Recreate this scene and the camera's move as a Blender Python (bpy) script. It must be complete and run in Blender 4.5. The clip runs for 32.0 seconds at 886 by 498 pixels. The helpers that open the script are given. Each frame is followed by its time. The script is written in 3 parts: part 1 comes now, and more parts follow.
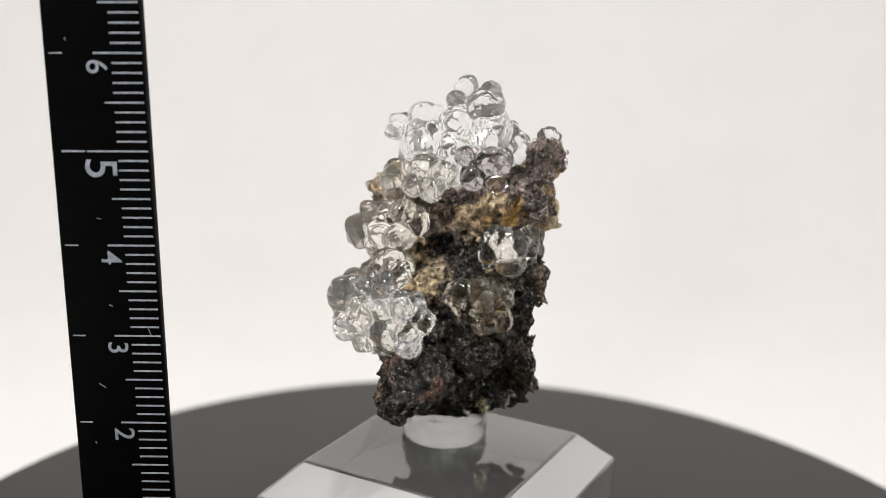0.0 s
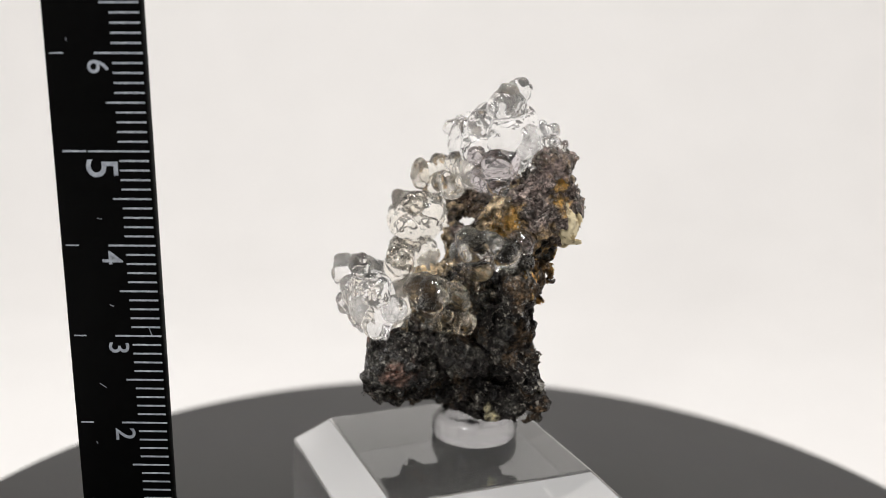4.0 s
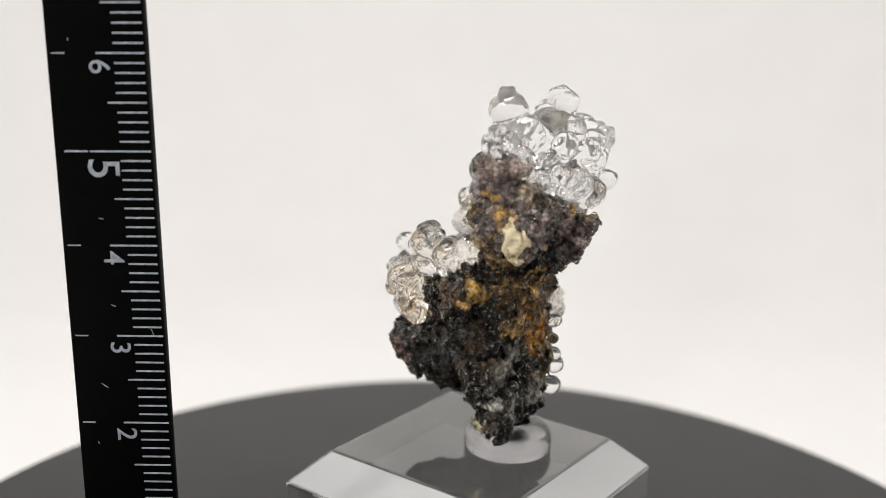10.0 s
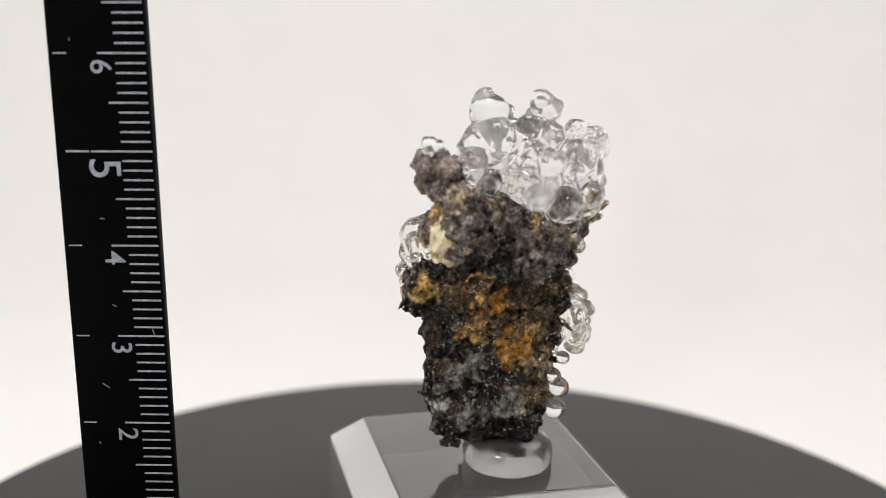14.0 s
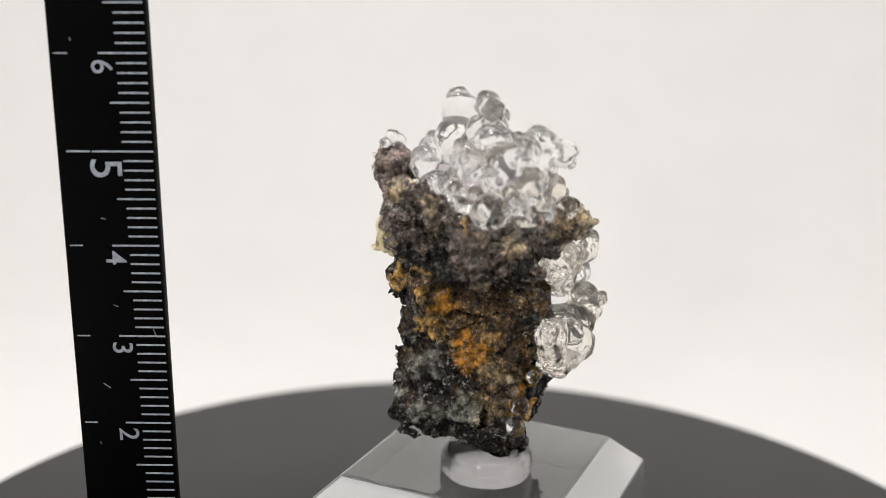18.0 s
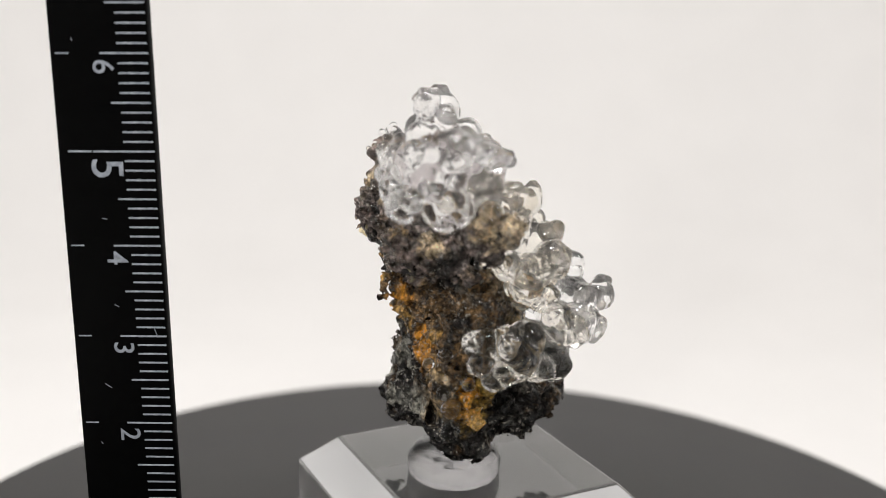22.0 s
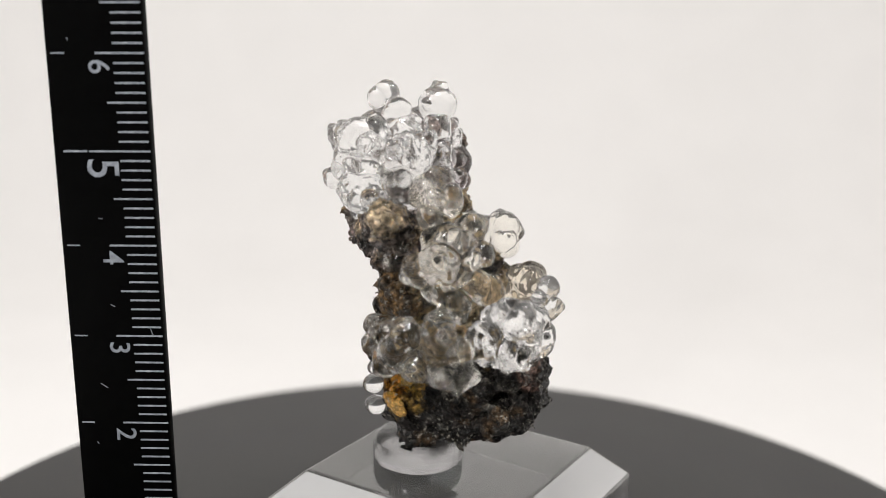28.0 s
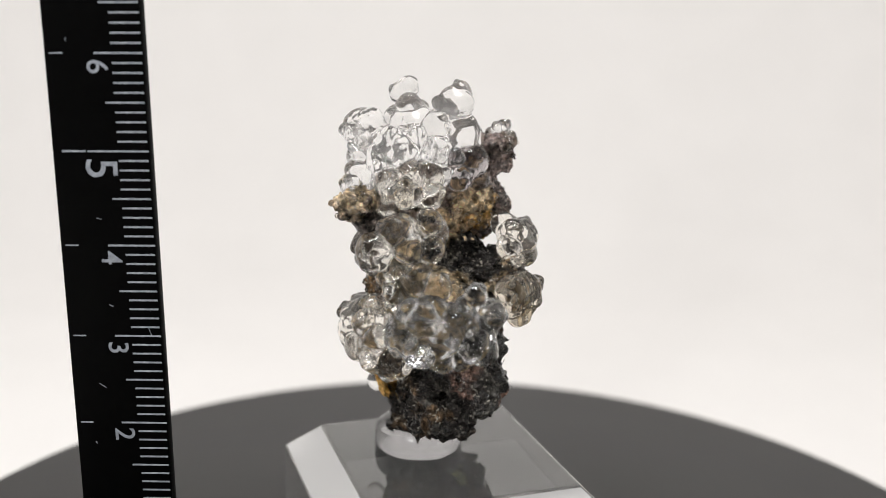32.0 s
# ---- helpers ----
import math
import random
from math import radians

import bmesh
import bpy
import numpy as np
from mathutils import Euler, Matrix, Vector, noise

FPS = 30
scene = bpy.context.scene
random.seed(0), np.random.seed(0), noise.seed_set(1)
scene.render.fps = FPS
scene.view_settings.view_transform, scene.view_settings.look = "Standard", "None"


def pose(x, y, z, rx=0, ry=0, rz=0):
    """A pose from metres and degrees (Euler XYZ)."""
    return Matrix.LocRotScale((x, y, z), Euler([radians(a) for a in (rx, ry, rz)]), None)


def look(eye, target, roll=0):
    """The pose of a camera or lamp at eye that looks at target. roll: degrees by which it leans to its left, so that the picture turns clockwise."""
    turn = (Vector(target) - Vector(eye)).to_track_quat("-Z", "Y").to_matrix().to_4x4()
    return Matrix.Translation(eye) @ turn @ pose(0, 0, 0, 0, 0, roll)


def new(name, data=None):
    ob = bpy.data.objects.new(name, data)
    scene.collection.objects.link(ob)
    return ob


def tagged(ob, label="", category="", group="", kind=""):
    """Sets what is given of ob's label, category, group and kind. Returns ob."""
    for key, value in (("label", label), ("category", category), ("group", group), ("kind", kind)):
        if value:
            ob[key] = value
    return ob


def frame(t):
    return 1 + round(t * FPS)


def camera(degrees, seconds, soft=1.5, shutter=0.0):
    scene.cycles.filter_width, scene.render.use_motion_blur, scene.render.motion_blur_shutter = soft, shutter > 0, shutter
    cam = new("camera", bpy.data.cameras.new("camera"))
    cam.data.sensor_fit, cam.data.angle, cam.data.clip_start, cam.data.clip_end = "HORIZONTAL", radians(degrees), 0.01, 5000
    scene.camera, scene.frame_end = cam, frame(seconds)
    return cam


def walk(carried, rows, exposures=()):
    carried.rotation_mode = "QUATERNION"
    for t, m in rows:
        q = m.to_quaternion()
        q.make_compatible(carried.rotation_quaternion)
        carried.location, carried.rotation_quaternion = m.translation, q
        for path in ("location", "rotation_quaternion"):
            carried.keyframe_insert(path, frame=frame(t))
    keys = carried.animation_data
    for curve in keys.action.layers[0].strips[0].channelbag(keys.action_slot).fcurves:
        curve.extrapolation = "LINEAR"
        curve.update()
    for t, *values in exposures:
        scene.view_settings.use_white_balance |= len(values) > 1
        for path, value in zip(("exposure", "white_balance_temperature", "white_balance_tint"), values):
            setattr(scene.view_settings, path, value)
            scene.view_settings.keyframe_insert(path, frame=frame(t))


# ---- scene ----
# ---------------------------------------------------------------- camera
MM = 0.001
TURN = -9.754                      # degrees a second, clockwise from above
cam = camera(46.1, 32.0, soft=0.8)
EYE = Matrix.Translation((0.0, -0.1145, 0.07365)) @ pose(0, 0, 0, 0, 0, 1.463) @ pose(0, 0, 0, 90 - 14.035) @ pose(0, 0, 0, 0, 0, 1.416)
cam.data.dof.use_dof = True
cam.data.dof.focus_distance = 0.1155
cam.data.dof.aperture_fstop = 17.0
walk(cam, [(0.0, EYE), (32.0, EYE)])

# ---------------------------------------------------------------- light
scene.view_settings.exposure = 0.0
# even warm ambient added as fill on rock and glass, from no known source
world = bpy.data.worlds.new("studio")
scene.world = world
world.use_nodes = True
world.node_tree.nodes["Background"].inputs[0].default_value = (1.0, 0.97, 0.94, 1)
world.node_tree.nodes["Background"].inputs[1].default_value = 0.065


def softbox(name, eye, target, w, h, watts, tint=(1, 1, 1)):
    lamp = bpy.data.lights.new(name, "AREA")
    lamp.shape, lamp.size, lamp.size_y, lamp.energy, lamp.color = "RECTANGLE", w, h, watts, tint
    ob = new(name, lamp)
    ob.matrix_world = look(eye, target)
    return ob


softbox("softbox_top", (0.0, -0.05, 0.42), (0, -0.03, 0), 0.14, 0.12, 1.06, (0.995, 0.988, 0.982))
softbox("softbox_front", (-0.16, -0.30, 0.30), (0, 0, 0.045), 0.05, 0.05, 0.74, (0.995, 0.988, 0.98))


# ---------------------------------------------------------------- materials
def material(name):
    m = bpy.data.materials.new(name)
    m.use_nodes = True
    nt = m.node_tree
    return m, nt, nt.nodes["Principled BSDF"]


def link(nt, a, b):
    nt.links.new(a, b)


def noise_node(nt, scale, detail=6.0, rough=0.6, coord="Object"):
    tc = nt.nodes.new("ShaderNodeTexCoord")
    n = nt.nodes.new("ShaderNodeTexNoise")
    n.inputs["Scale"].default_value, n.inputs["Detail"].default_value, n.inputs["Roughness"].default_value = scale, detail, rough
    link(nt, tc.outputs[coord], n.inputs["Vector"])
    return n


def ramp_node(nt, src, stops):
    r = nt.nodes.new("ShaderNodeValToRGB")
    els = r.color_ramp.elements
    while len(els) < len(stops):
        els.new(0.5)
    for e, (p, c) in zip(els, stops):
        e.position, e.color = p, (*c, 1)
    link(nt, src, r.inputs[0])
    return r


def bump_node(nt, src, dist, strength=1.0, normal=None):
    b = nt.nodes.new("ShaderNodeBump")
    b.inputs["Distance"].default_value, b.inputs["Strength"].default_value = dist, strength
    link(nt, src, b.inputs["Height"])
    if normal:
        link(nt, normal, b.inputs["Normal"])
    return b


def speckled(name, lo, hi, scale, rough, bump=0.0, metal=0.0, spec=0.5):
    m, nt, p = material(name)
    n = noise_node(nt, scale)
    r = ramp_node(nt, n.outputs["Fac"], [(0.3, lo), (0.7, hi)])
    link(nt, r.outputs[0], p.inputs["Base Color"])
    p.inputs["Roughness"].default_value, p.inputs["Metallic"].default_value = rough, metal
    p.inputs["Specular IOR Level"].default_value = spec
    if bump:
        n2 = noise_node(nt, scale * 6)
        link(nt, bump_node(nt, n2.outputs["Fac"], bump).outputs[0], p.inputs["Normal"])
    return m


def clear(name, tint, ior, rough=0.0, bump=0.0, scale=400.0, pass_through=0.0):
    m, nt, p = material(name)
    p.inputs["Base Color"].default_value = (*tint, 1)
    p.inputs["Transmission Weight"].default_value, p.inputs["IOR"].default_value, p.inputs["Roughness"].default_value = 1.0, ior, rough
    if bump:
        n = noise_node(nt, scale, 2.0, 0.4)
        link(nt, bump_node(nt, n.outputs["Fac"], bump).outputs[0], p.inputs["Normal"])
    if pass_through:
        # part of the light goes straight through, past the many fused layers
        out = [n for n in nt.nodes if n.bl_idname == "ShaderNodeOutputMaterial"][0]
        mix, thin = nt.nodes.new("ShaderNodeMixShader"), nt.nodes.new("ShaderNodeBsdfTransparent")
        thin.inputs[0].default_value = (*tint, 1)
        mix.inputs[0].default_value = pass_through
        link(nt, p.outputs[0], mix.inputs[1])
        link(nt, thin.outputs[0], mix.inputs[2])
        link(nt, mix.outputs[0], out.inputs[0])
    return m


def rock_material(name):
    """Crusted lava rock: its colour comes from the mineral zones stored on the mesh, broken up into grains and crystal facets."""
    m, nt, p = material(name)
    at = nt.nodes.new("ShaderNodeAttribute")
    at.attribute_name = "mineral"

    def times(a, b):
        # the grain shows fully on dark rock and faintly on the pale minerals
        mix = nt.nodes.new("ShaderNodeMix")
        mix.data_type, mix.blend_type = "RGBA", "MULTIPLY"
        link(nt, at.outputs["Alpha"], mix.inputs["Factor"])
        link(nt, a, mix.inputs["A"])
        link(nt, b, mix.inputs["B"])
        return mix.outputs["Result"]

    def cells(scale):
        tc = nt.nodes.new("ShaderNodeTexCoord")
        wob = noise_node(nt, scale * 0.7, 2.0)
        add = nt.nodes.new("ShaderNodeVectorMath")
        add.operation = "MULTIPLY_ADD"
        add.inputs[1].default_value = (0.5 / scale,) * 3
        link(nt, wob.outputs["Color"], add.inputs[0])
        link(nt, tc.outputs["Object"], add.inputs[2])
        v = nt.nodes.new("ShaderNodeTexVoronoi")
        v.inputs["Scale"].default_value = scale
        link(nt, add.outputs[0], v.inputs["Vector"])
        return v

    grain = noise_node(nt, 1500.0, 8.0, 0.75)
    tone = ramp_node(nt, grain.outputs["Fac"], [(0.36, (0.2, 0.2, 0.2)), (0.5, (0.9, 0.9, 0.9)), (0.64, (2.3, 2.25, 2.2))])
    col = times(at.outputs["Color"], tone.outputs[0])
    big, small = cells(1500.0), cells(3600.0)
    ct = ramp_node(nt, small.outputs["Color"], [(0.2, (0.5, 0.5, 0.5)), (0.6, (1.0, 1.0, 1.0)), (0.85, (1.8, 1.8, 1.8))])
    col = times(col, ct.outputs[0])
    # scattered pale crystals
    fleck = noise_node(nt, 1900.0, 4.0, 0.7)
    fr = ramp_node(nt, fleck.outputs["Fac"], [(0.585, (0, 0, 0)), (0.62, (0.9, 0.9, 0.9))])
    mix2 = nt.nodes.new("ShaderNodeMix")
    mix2.data_type = "RGBA"
    mix2.inputs["B"].default_value = (0.58, 0.54, 0.46, 1)
    clump = ramp_node(nt, noise_node(nt, 260.0, 3.0, 0.55).outputs["Fac"], [(0.40, (0.0, 0.0, 0.0)), (0.56, (0.9, 0.9, 0.9))])
    both = nt.nodes.new("ShaderNodeMath")
    both.operation = "MULTIPLY"
    link(nt, fr.outputs[0], both.inputs[0])
    link(nt, clump.outputs[0], both.inputs[1])
    link(nt, both.outputs[0], mix2.inputs["Factor"])
    link(nt, col, mix2.inputs["A"])
    link(nt, mix2.outputs["Result"], p.inputs["Base Color"])
    rr = ramp_node(nt, big.outputs["Color"], [(0.35, (0.5, 0.5, 0.5)), (0.7, (0.2, 0.2, 0.2))])
    link(nt, rr.outputs[0], p.inputs["Roughness"])
    # most grains are dull, some are polished crystal faces
    sp = ramp_node(nt, big.outputs["Color"], [(0.50, (0.08, 0.08, 0.08)), (0.72, (1.0, 1.0, 1.0))])
    link(nt, sp.outputs[0], p.inputs["Specular IOR Level"])
    b1 = bump_node(nt, noise_node(nt, 1300.0, 6.0, 0.65).outputs["Fac"], 0.0006, 1.0)
    b2 = bump_node(nt, noise_node(nt, 5000.0, 3.0, 0.6).outputs["Fac"], 0.00015, 0.8, b1.outputs[0])
    # crystal facets, each with a tilt of its own
    n = b2.outputs[0]
    for v, amount in ((big, 0.6), (small, 0.3)):
        off = nt.nodes.new("ShaderNodeVectorMath")
        off.operation = "MULTIPLY_ADD"
        off.inputs[1].default_value = (amount,) * 3
        sub = nt.nodes.new("ShaderNodeVectorMath")
        sub.operation = "SUBTRACT"
        sub.inputs[1].default_value = (0.5, 0.5, 0.5)
        link(nt, v.outputs["Color"], sub.inputs[0])
        link(nt, sub.outputs[0], off.inputs[0])
        link(nt, n, off.inputs[2])
        n = off.outputs[0]
    nrm = nt.nodes.new("ShaderNodeVectorMath")
    nrm.operation = "NORMALIZE"
    link(nt, n, nrm.inputs[0])
    link(nt, nrm.outputs[0], p.inputs["Normal"])
    return m


PLATE = speckled("dark_plate", (0.0140, 0.0138, 0.0133), (0.0172, 0.0168, 0.0163), 60.0, 0.42, 0.00002, spec=0.36)
PAPER = speckled("white_paper", (0.805, 0.785, 0.765), (0.835, 0.815, 0.795), 25.0, 0.9, 0.00002)
# white paper with an emission added to keep the background evenly bright
GLOW = speckled("glowing_paper", (0.805, 0.785, 0.765), (0.835, 0.815, 0.795), 25.0, 0.9, 0.00002)
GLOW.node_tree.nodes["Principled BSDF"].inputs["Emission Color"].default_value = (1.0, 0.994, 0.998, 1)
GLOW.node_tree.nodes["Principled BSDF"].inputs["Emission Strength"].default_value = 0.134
BLACK = speckled("black_plastic", (0.0012, 0.0012, 0.0012), (0.002, 0.002, 0.002), 300.0, 0.5, 0.00001, spec=0.03)
INK = speckled("white_print", (0.17, 0.19, 0.225), (0.46, 0.49, 0.54), 1200.0, 0.6)
ACRYLIC = clear("clear_acrylic", (0.99, 0.993, 0.99), 1.49, 0.0)
ACRYLIC.node_tree.nodes["Principled BSDF"].inputs["Coat Weight"].default_value = 1.0
ACRYLIC.node_tree.nodes["Principled BSDF"].inputs["Coat IOR"].default_value = 1.6
# white body mixed in where clear bevels would carry the backdrop's brightness
WHITENED = clear("whitened_acrylic", (0.88, 0.88, 0.875), 1.49, 0.06, 0.00001, 500.0)
for socket, value in (("Transmission Weight", 0.55), ("Coat Weight", 1.0), ("Coat IOR", 1.55)):
    WHITENED.node_tree.nodes["Principled BSDF"].inputs[socket].default_value = value
# pale rough underside, added to brighten the top face seen through
LIGHTENED = clear("lightened_acrylic", (0.86, 0.86, 0.86), 1.49, 0.22)
LIGHTENED.node_tree.nodes["Principled BSDF"].inputs["Transmission Weight"].default_value = 0.9
PUTTY = clear("milky_putty", (0.52, 0.52, 0.53), 1.40, 0.18, 0.0001, 300.0)
HYALITE = clear("clear_opal", (0.995, 0.993, 0.99), 1.45, 0.0, 0.0001, 800.0, 0.08)
SMOKY = clear("smoky_opal", (0.66, 0.62, 0.63), 1.45, 0.0, 0.00004, 900.0)
HONEY = clear("honey_opal", (0.983, 0.957, 0.905), 1.45, 0.0, 0.0001, 900.0, 0.08)
UMBER = clear("brownish_opal", (0.88, 0.82, 0.72), 1.45, 0.0, 0.00012, 800.0, 0.12)
ROCK = rock_material("crusted_rock")
PALE = speckled("pale_stone", (0.42, 0.31, 0.14), (0.95, 0.82, 0.54), 900.0, 0.5, 0.0003)
for stop, at in zip([n for n in PALE.node_tree.nodes if n.bl_idname == "ShaderNodeValToRGB"][0].color_ramp.elements, (0.36, 0.44)):
    stop.position = at


# ---------------------------------------------------------------- modelling helpers
def part(name, bm, mat, parent=None, label=""):
    """Link a bmesh (or a ready mesh) as one object under its thing."""
    if isinstance(bm, bpy.types.Mesh):
        me = bm
    else:
        me = bpy.data.meshes.new(name)
        bm.to_mesh(me)
        bm.free()
    if mat and not me.materials:
        me.materials.append(mat)
    ob = new(name, me)
    if parent:
        ob.parent = parent
    return tagged(ob, label)


def empty(name, label, category, kind=""):
    return tagged(new(name), label, category, kind=kind)


def value_noise(p, size, seed):
    """Smooth lattice noise in -1..1 at the points p, with cells of the given size."""
    rng = np.random.default_rng(seed)
    n = 48
    tab = rng.uniform(-1, 1, (n, n, n))
    q = p / size + 512.37
    i = np.floor(q).astype(np.int64)
    f = q - i
    f = f * f * (3 - 2 * f)
    i0, i1 = i % n, (i + 1) % n
    out = 0
    for a in (0, 1):
        wx = f[:, 0] if a else 1 - f[:, 0]
        xa = (i1 if a else i0)[:, 0]
        for b in (0, 1):
            wy = f[:, 1] if b else 1 - f[:, 1]
            yb = (i1 if b else i0)[:, 1]
            for c in (0, 1):
                wz = f[:, 2] if c else 1 - f[:, 2]
                out = out + wx * wy * wz * tab[xa, yb, (i1 if c else i0)[:, 2]]
    return out


def worley(p, size, seed):
    """Distance to the nearest and the second nearest of scattered points, one to a cell, in cells."""
    rng = np.random.default_rng(seed)
    n = 40
    tab = rng.uniform(0, 1, (n, n, n, 3))
    q = p / size + 400.21
    i = np.floor(q).astype(np.int64)
    f1, f2 = np.full(len(p), 9.0), np.full(len(p), 9.0)
    for a in (-1, 0, 1):
        for b in (-1, 0, 1):
            for c in (-1, 0, 1):
                j = i + np.array((a, b, c))
                m = j % n
                d = (((j + tab[m[:, 0], m[:, 1], m[:, 2]]) - q) ** 2).sum(1)
                f2 = np.minimum(f2, np.maximum(f1, d))
                f1 = np.minimum(f1, d)
    return np.sqrt(f1), np.sqrt(f2)


def facets(p, size, seed, slope):
    """Splintered relief: every scattered cell is a plane of its own tilt."""
    rng = np.random.default_rng(seed)
    n = 40
    tab = rng.uniform(0, 1, (n, n, n, 3))
    tilt = rng.normal(0, 1, (n, n, n, 3)) * slope
    lift = rng.uniform(-1, 1, (n, n, n)) * slope * 0.35
    q = p / size + 300.43
    i = np.floor(q).astype(np.int64)
    best, out = np.full(len(p), 9.0), np.zeros(len(p))
    for a in (-1, 0, 1):
        for b in (-1, 0, 1):
            for c in (-1, 0, 1):
                j = i + np.array((a, b, c))
                m = j % n
                k = (m[:, 0], m[:, 1], m[:, 2])
                v = q - (j + tab[k])
                d = (v * v).sum(1)
                hit = d < best
                best = np.where(hit, d, best)
                out = np.where(hit, (v * tilt[k]).sum(1) + lift[k], out)
    return out * size


def blob_field(p, blobs, k):
    """Distance to a smooth union of ellipsoids (x, y, z, rx, ry, rz), in millimetres; each 3 mm cell meets only the blobs near it."""
    B = np.array(blobs, float)
    out = np.empty(len(p))
    cell = np.floor(p / 3.0).astype(np.int64)
    key = (cell[:, 0] * 1009 + cell[:, 1]) * 1009 + cell[:, 2]
    order = np.argsort(key, kind="stable")
    cuts = np.flatnonzero(np.diff(key[order])) + 1
    for ids in np.split(order, cuts):
        mid = (cell[ids[0]] + 0.5) * 3.0
        far = np.sqrt(((B[:, :3] - mid) ** 2).sum(1))
        near = far - B[:, 3:].max(1) - 2.6 <= (far - B[:, 3:].min(1)).min() + 2.6 + 12 * k
        l2, g2 = 0, 0
        for c in range(3):
            r = B[near, 3 + c][:, None]
            u = (p[ids, c][None] - B[near, c][:, None]) / r
            l2 = l2 + u * u
            g2 = g2 + (u / r) ** 2
        l = np.sqrt(l2) + 1e-9
        ds = l * (l - 1) / (np.sqrt(g2) + 1e-9)
        low = ds.min(0)
        out[ids] = low - k * np.log(np.exp(-np.clip((ds - low) / k, 0, 40)).sum(0))
    return out


def surface(field, lo, hi, h, polish=0, rough=None, margin=0.0):
    """A closed mesh of the zero level of field(points), by surface nets on a grid of step h (millimetres)."""
    ax = [np.arange(a, b + h, h) for a, b in zip(lo, hi)]
    shape = tuple(len(a) for a in ax)
    G = np.stack(np.meshgrid(*ax, indexing="ij"), -1).reshape(-1, 3)
    # a coarse pass finds the blocks near the surface; only those are worked out finely
    coarse = [np.arange(a, b + 5 * h, 4 * h) + 1.5 * h for a, b in zip(lo, hi)]
    cs = tuple(len(a) for a in coarse)
    C = (rough or field)(np.stack(np.meshgrid(*coarse, indexing="ij"), -1).reshape(-1, 3)).reshape(cs)
    near = [np.arange(n) // 4 for n in shape]
    V = C[np.ix_(*near)].ravel()
    fine = np.abs(V) < margin + 4.5 * h
    V[fine] = field(G[fine])
    V = V.reshape(shape)
    neg = V < 0
    s = neg.astype(np.int8)
    cnt = sum(s[i:shape[0] - 1 + i, j:shape[1] - 1 + j, k:shape[2] - 1 + k] for i in (0, 1) for j in (0, 1) for k in (0, 1))
    act = (cnt > 0) & (cnt < 8)
    cell = np.argwhere(act)
    idx = np.full(act.shape, -1, np.int64)
    idx[tuple(cell.T)] = np.arange(len(cell))
    tot, num = np.zeros((len(cell), 3)), np.zeros(len(cell))
    for axis in range(3):
        o1, o2 = [o for o in range(3) if o != axis]
        for u in (0, 1):
            for v in (0, 1):
                a = np.zeros(3, int)
                a[o1], a[o2] = u, v
                b = a.copy()
                b[axis] = 1
                ca, cb = cell + a, cell + b
                va, vb = V[tuple(ca.T)], V[tuple(cb.T)]
                m = (va < 0) != (vb < 0)
                t = va[m] / (va[m] - vb[m])
                tot[m] += a + t[:, None] * (b - a)
                num[m] += 1
    P = (cell + tot / num[:, None]) * h + np.array(lo)
    faces = []
    for axis in range(3):
        o1, o2 = (axis + 1) % 3, (axis + 2) % 3
        n = list(shape)
        sl0, sl1 = [slice(None)] * 3, [slice(None)] * 3
        sl0[axis], sl1[axis] = slice(0, n[axis] - 1), slice(1, n[axis])
        for o in (o1, o2):
            sl0[o] = sl1[o] = slice(1, n[o] - 1)
        A, B = neg[tuple(sl0)], neg[tuple(sl1)]
        e = np.argwhere(A != B)
        flip = B[tuple(e.T)]
        e[:, o1] += 1
        e[:, o2] += 1
        q = []
        for du, dv in ((-1, -1), (0, -1), (0, 0), (-1, 0)):
            c = e.copy()
            c[:, o1] += du
            c[:, o2] += dv
            q.append(idx[tuple(c.T)])
        q = np.stack(q, 1)
        q[flip] = q[flip][:, ::-1]
        faces.append(q)
    F = np.concatenate(faces)
    F = F[(F >= 0).all(1)]
    for _ in range(polish):
        e = 0.02
        d = field(P)
        g = np.stack([field(P + np.eye(3)[i] * e) - d for i in range(3)], 1) / e
        P = P - np.clip(d, -h, h)[:, None] * g / np.maximum((g * g).sum(1), 0.2)[:, None]
    return P, F


def largest_piece(P, F, least=400):
    """Drop the loose crumbs of a surface."""
    lab = np.arange(len(P))
    for _ in range(200):
        low = lab[F].min(1)
        nxt = lab.copy()
        for c in range(4):
            np.minimum.at(nxt, F[:, c], low)
        nxt = nxt[nxt]
        if (nxt == lab).all():
            break
        lab = nxt
    count = np.bincount(lab, minlength=len(P))
    keep = count[lab] >= least
    new_id = np.cumsum(keep) - 1
    F = F[keep[F].all(1)]
    return P[keep], new_id[F]


def mesh_from(name, P, F, mat, smooth=True):
    me = bpy.data.meshes.new(name)
    me.vertices.add(len(P))
    me.vertices.foreach_set("co", (P * MM).astype(np.float32).ravel())
    me.loops.add(F.size)
    me.loops.foreach_set("vertex_index", F.astype(np.int32).ravel())
    me.polygons.add(len(F))
    me.polygons.foreach_set("loop_start", np.arange(0, F.size, 4, dtype=np.int32))
    me.polygons.foreach_set("loop_total", np.full(len(F), 4, dtype=np.int32))
    me.polygons.foreach_set("use_smooth", np.full(len(F), smooth, dtype=bool))
    me.materials.append(mat)
    me.update(calc_edges=True)
    me.validate()
    return me


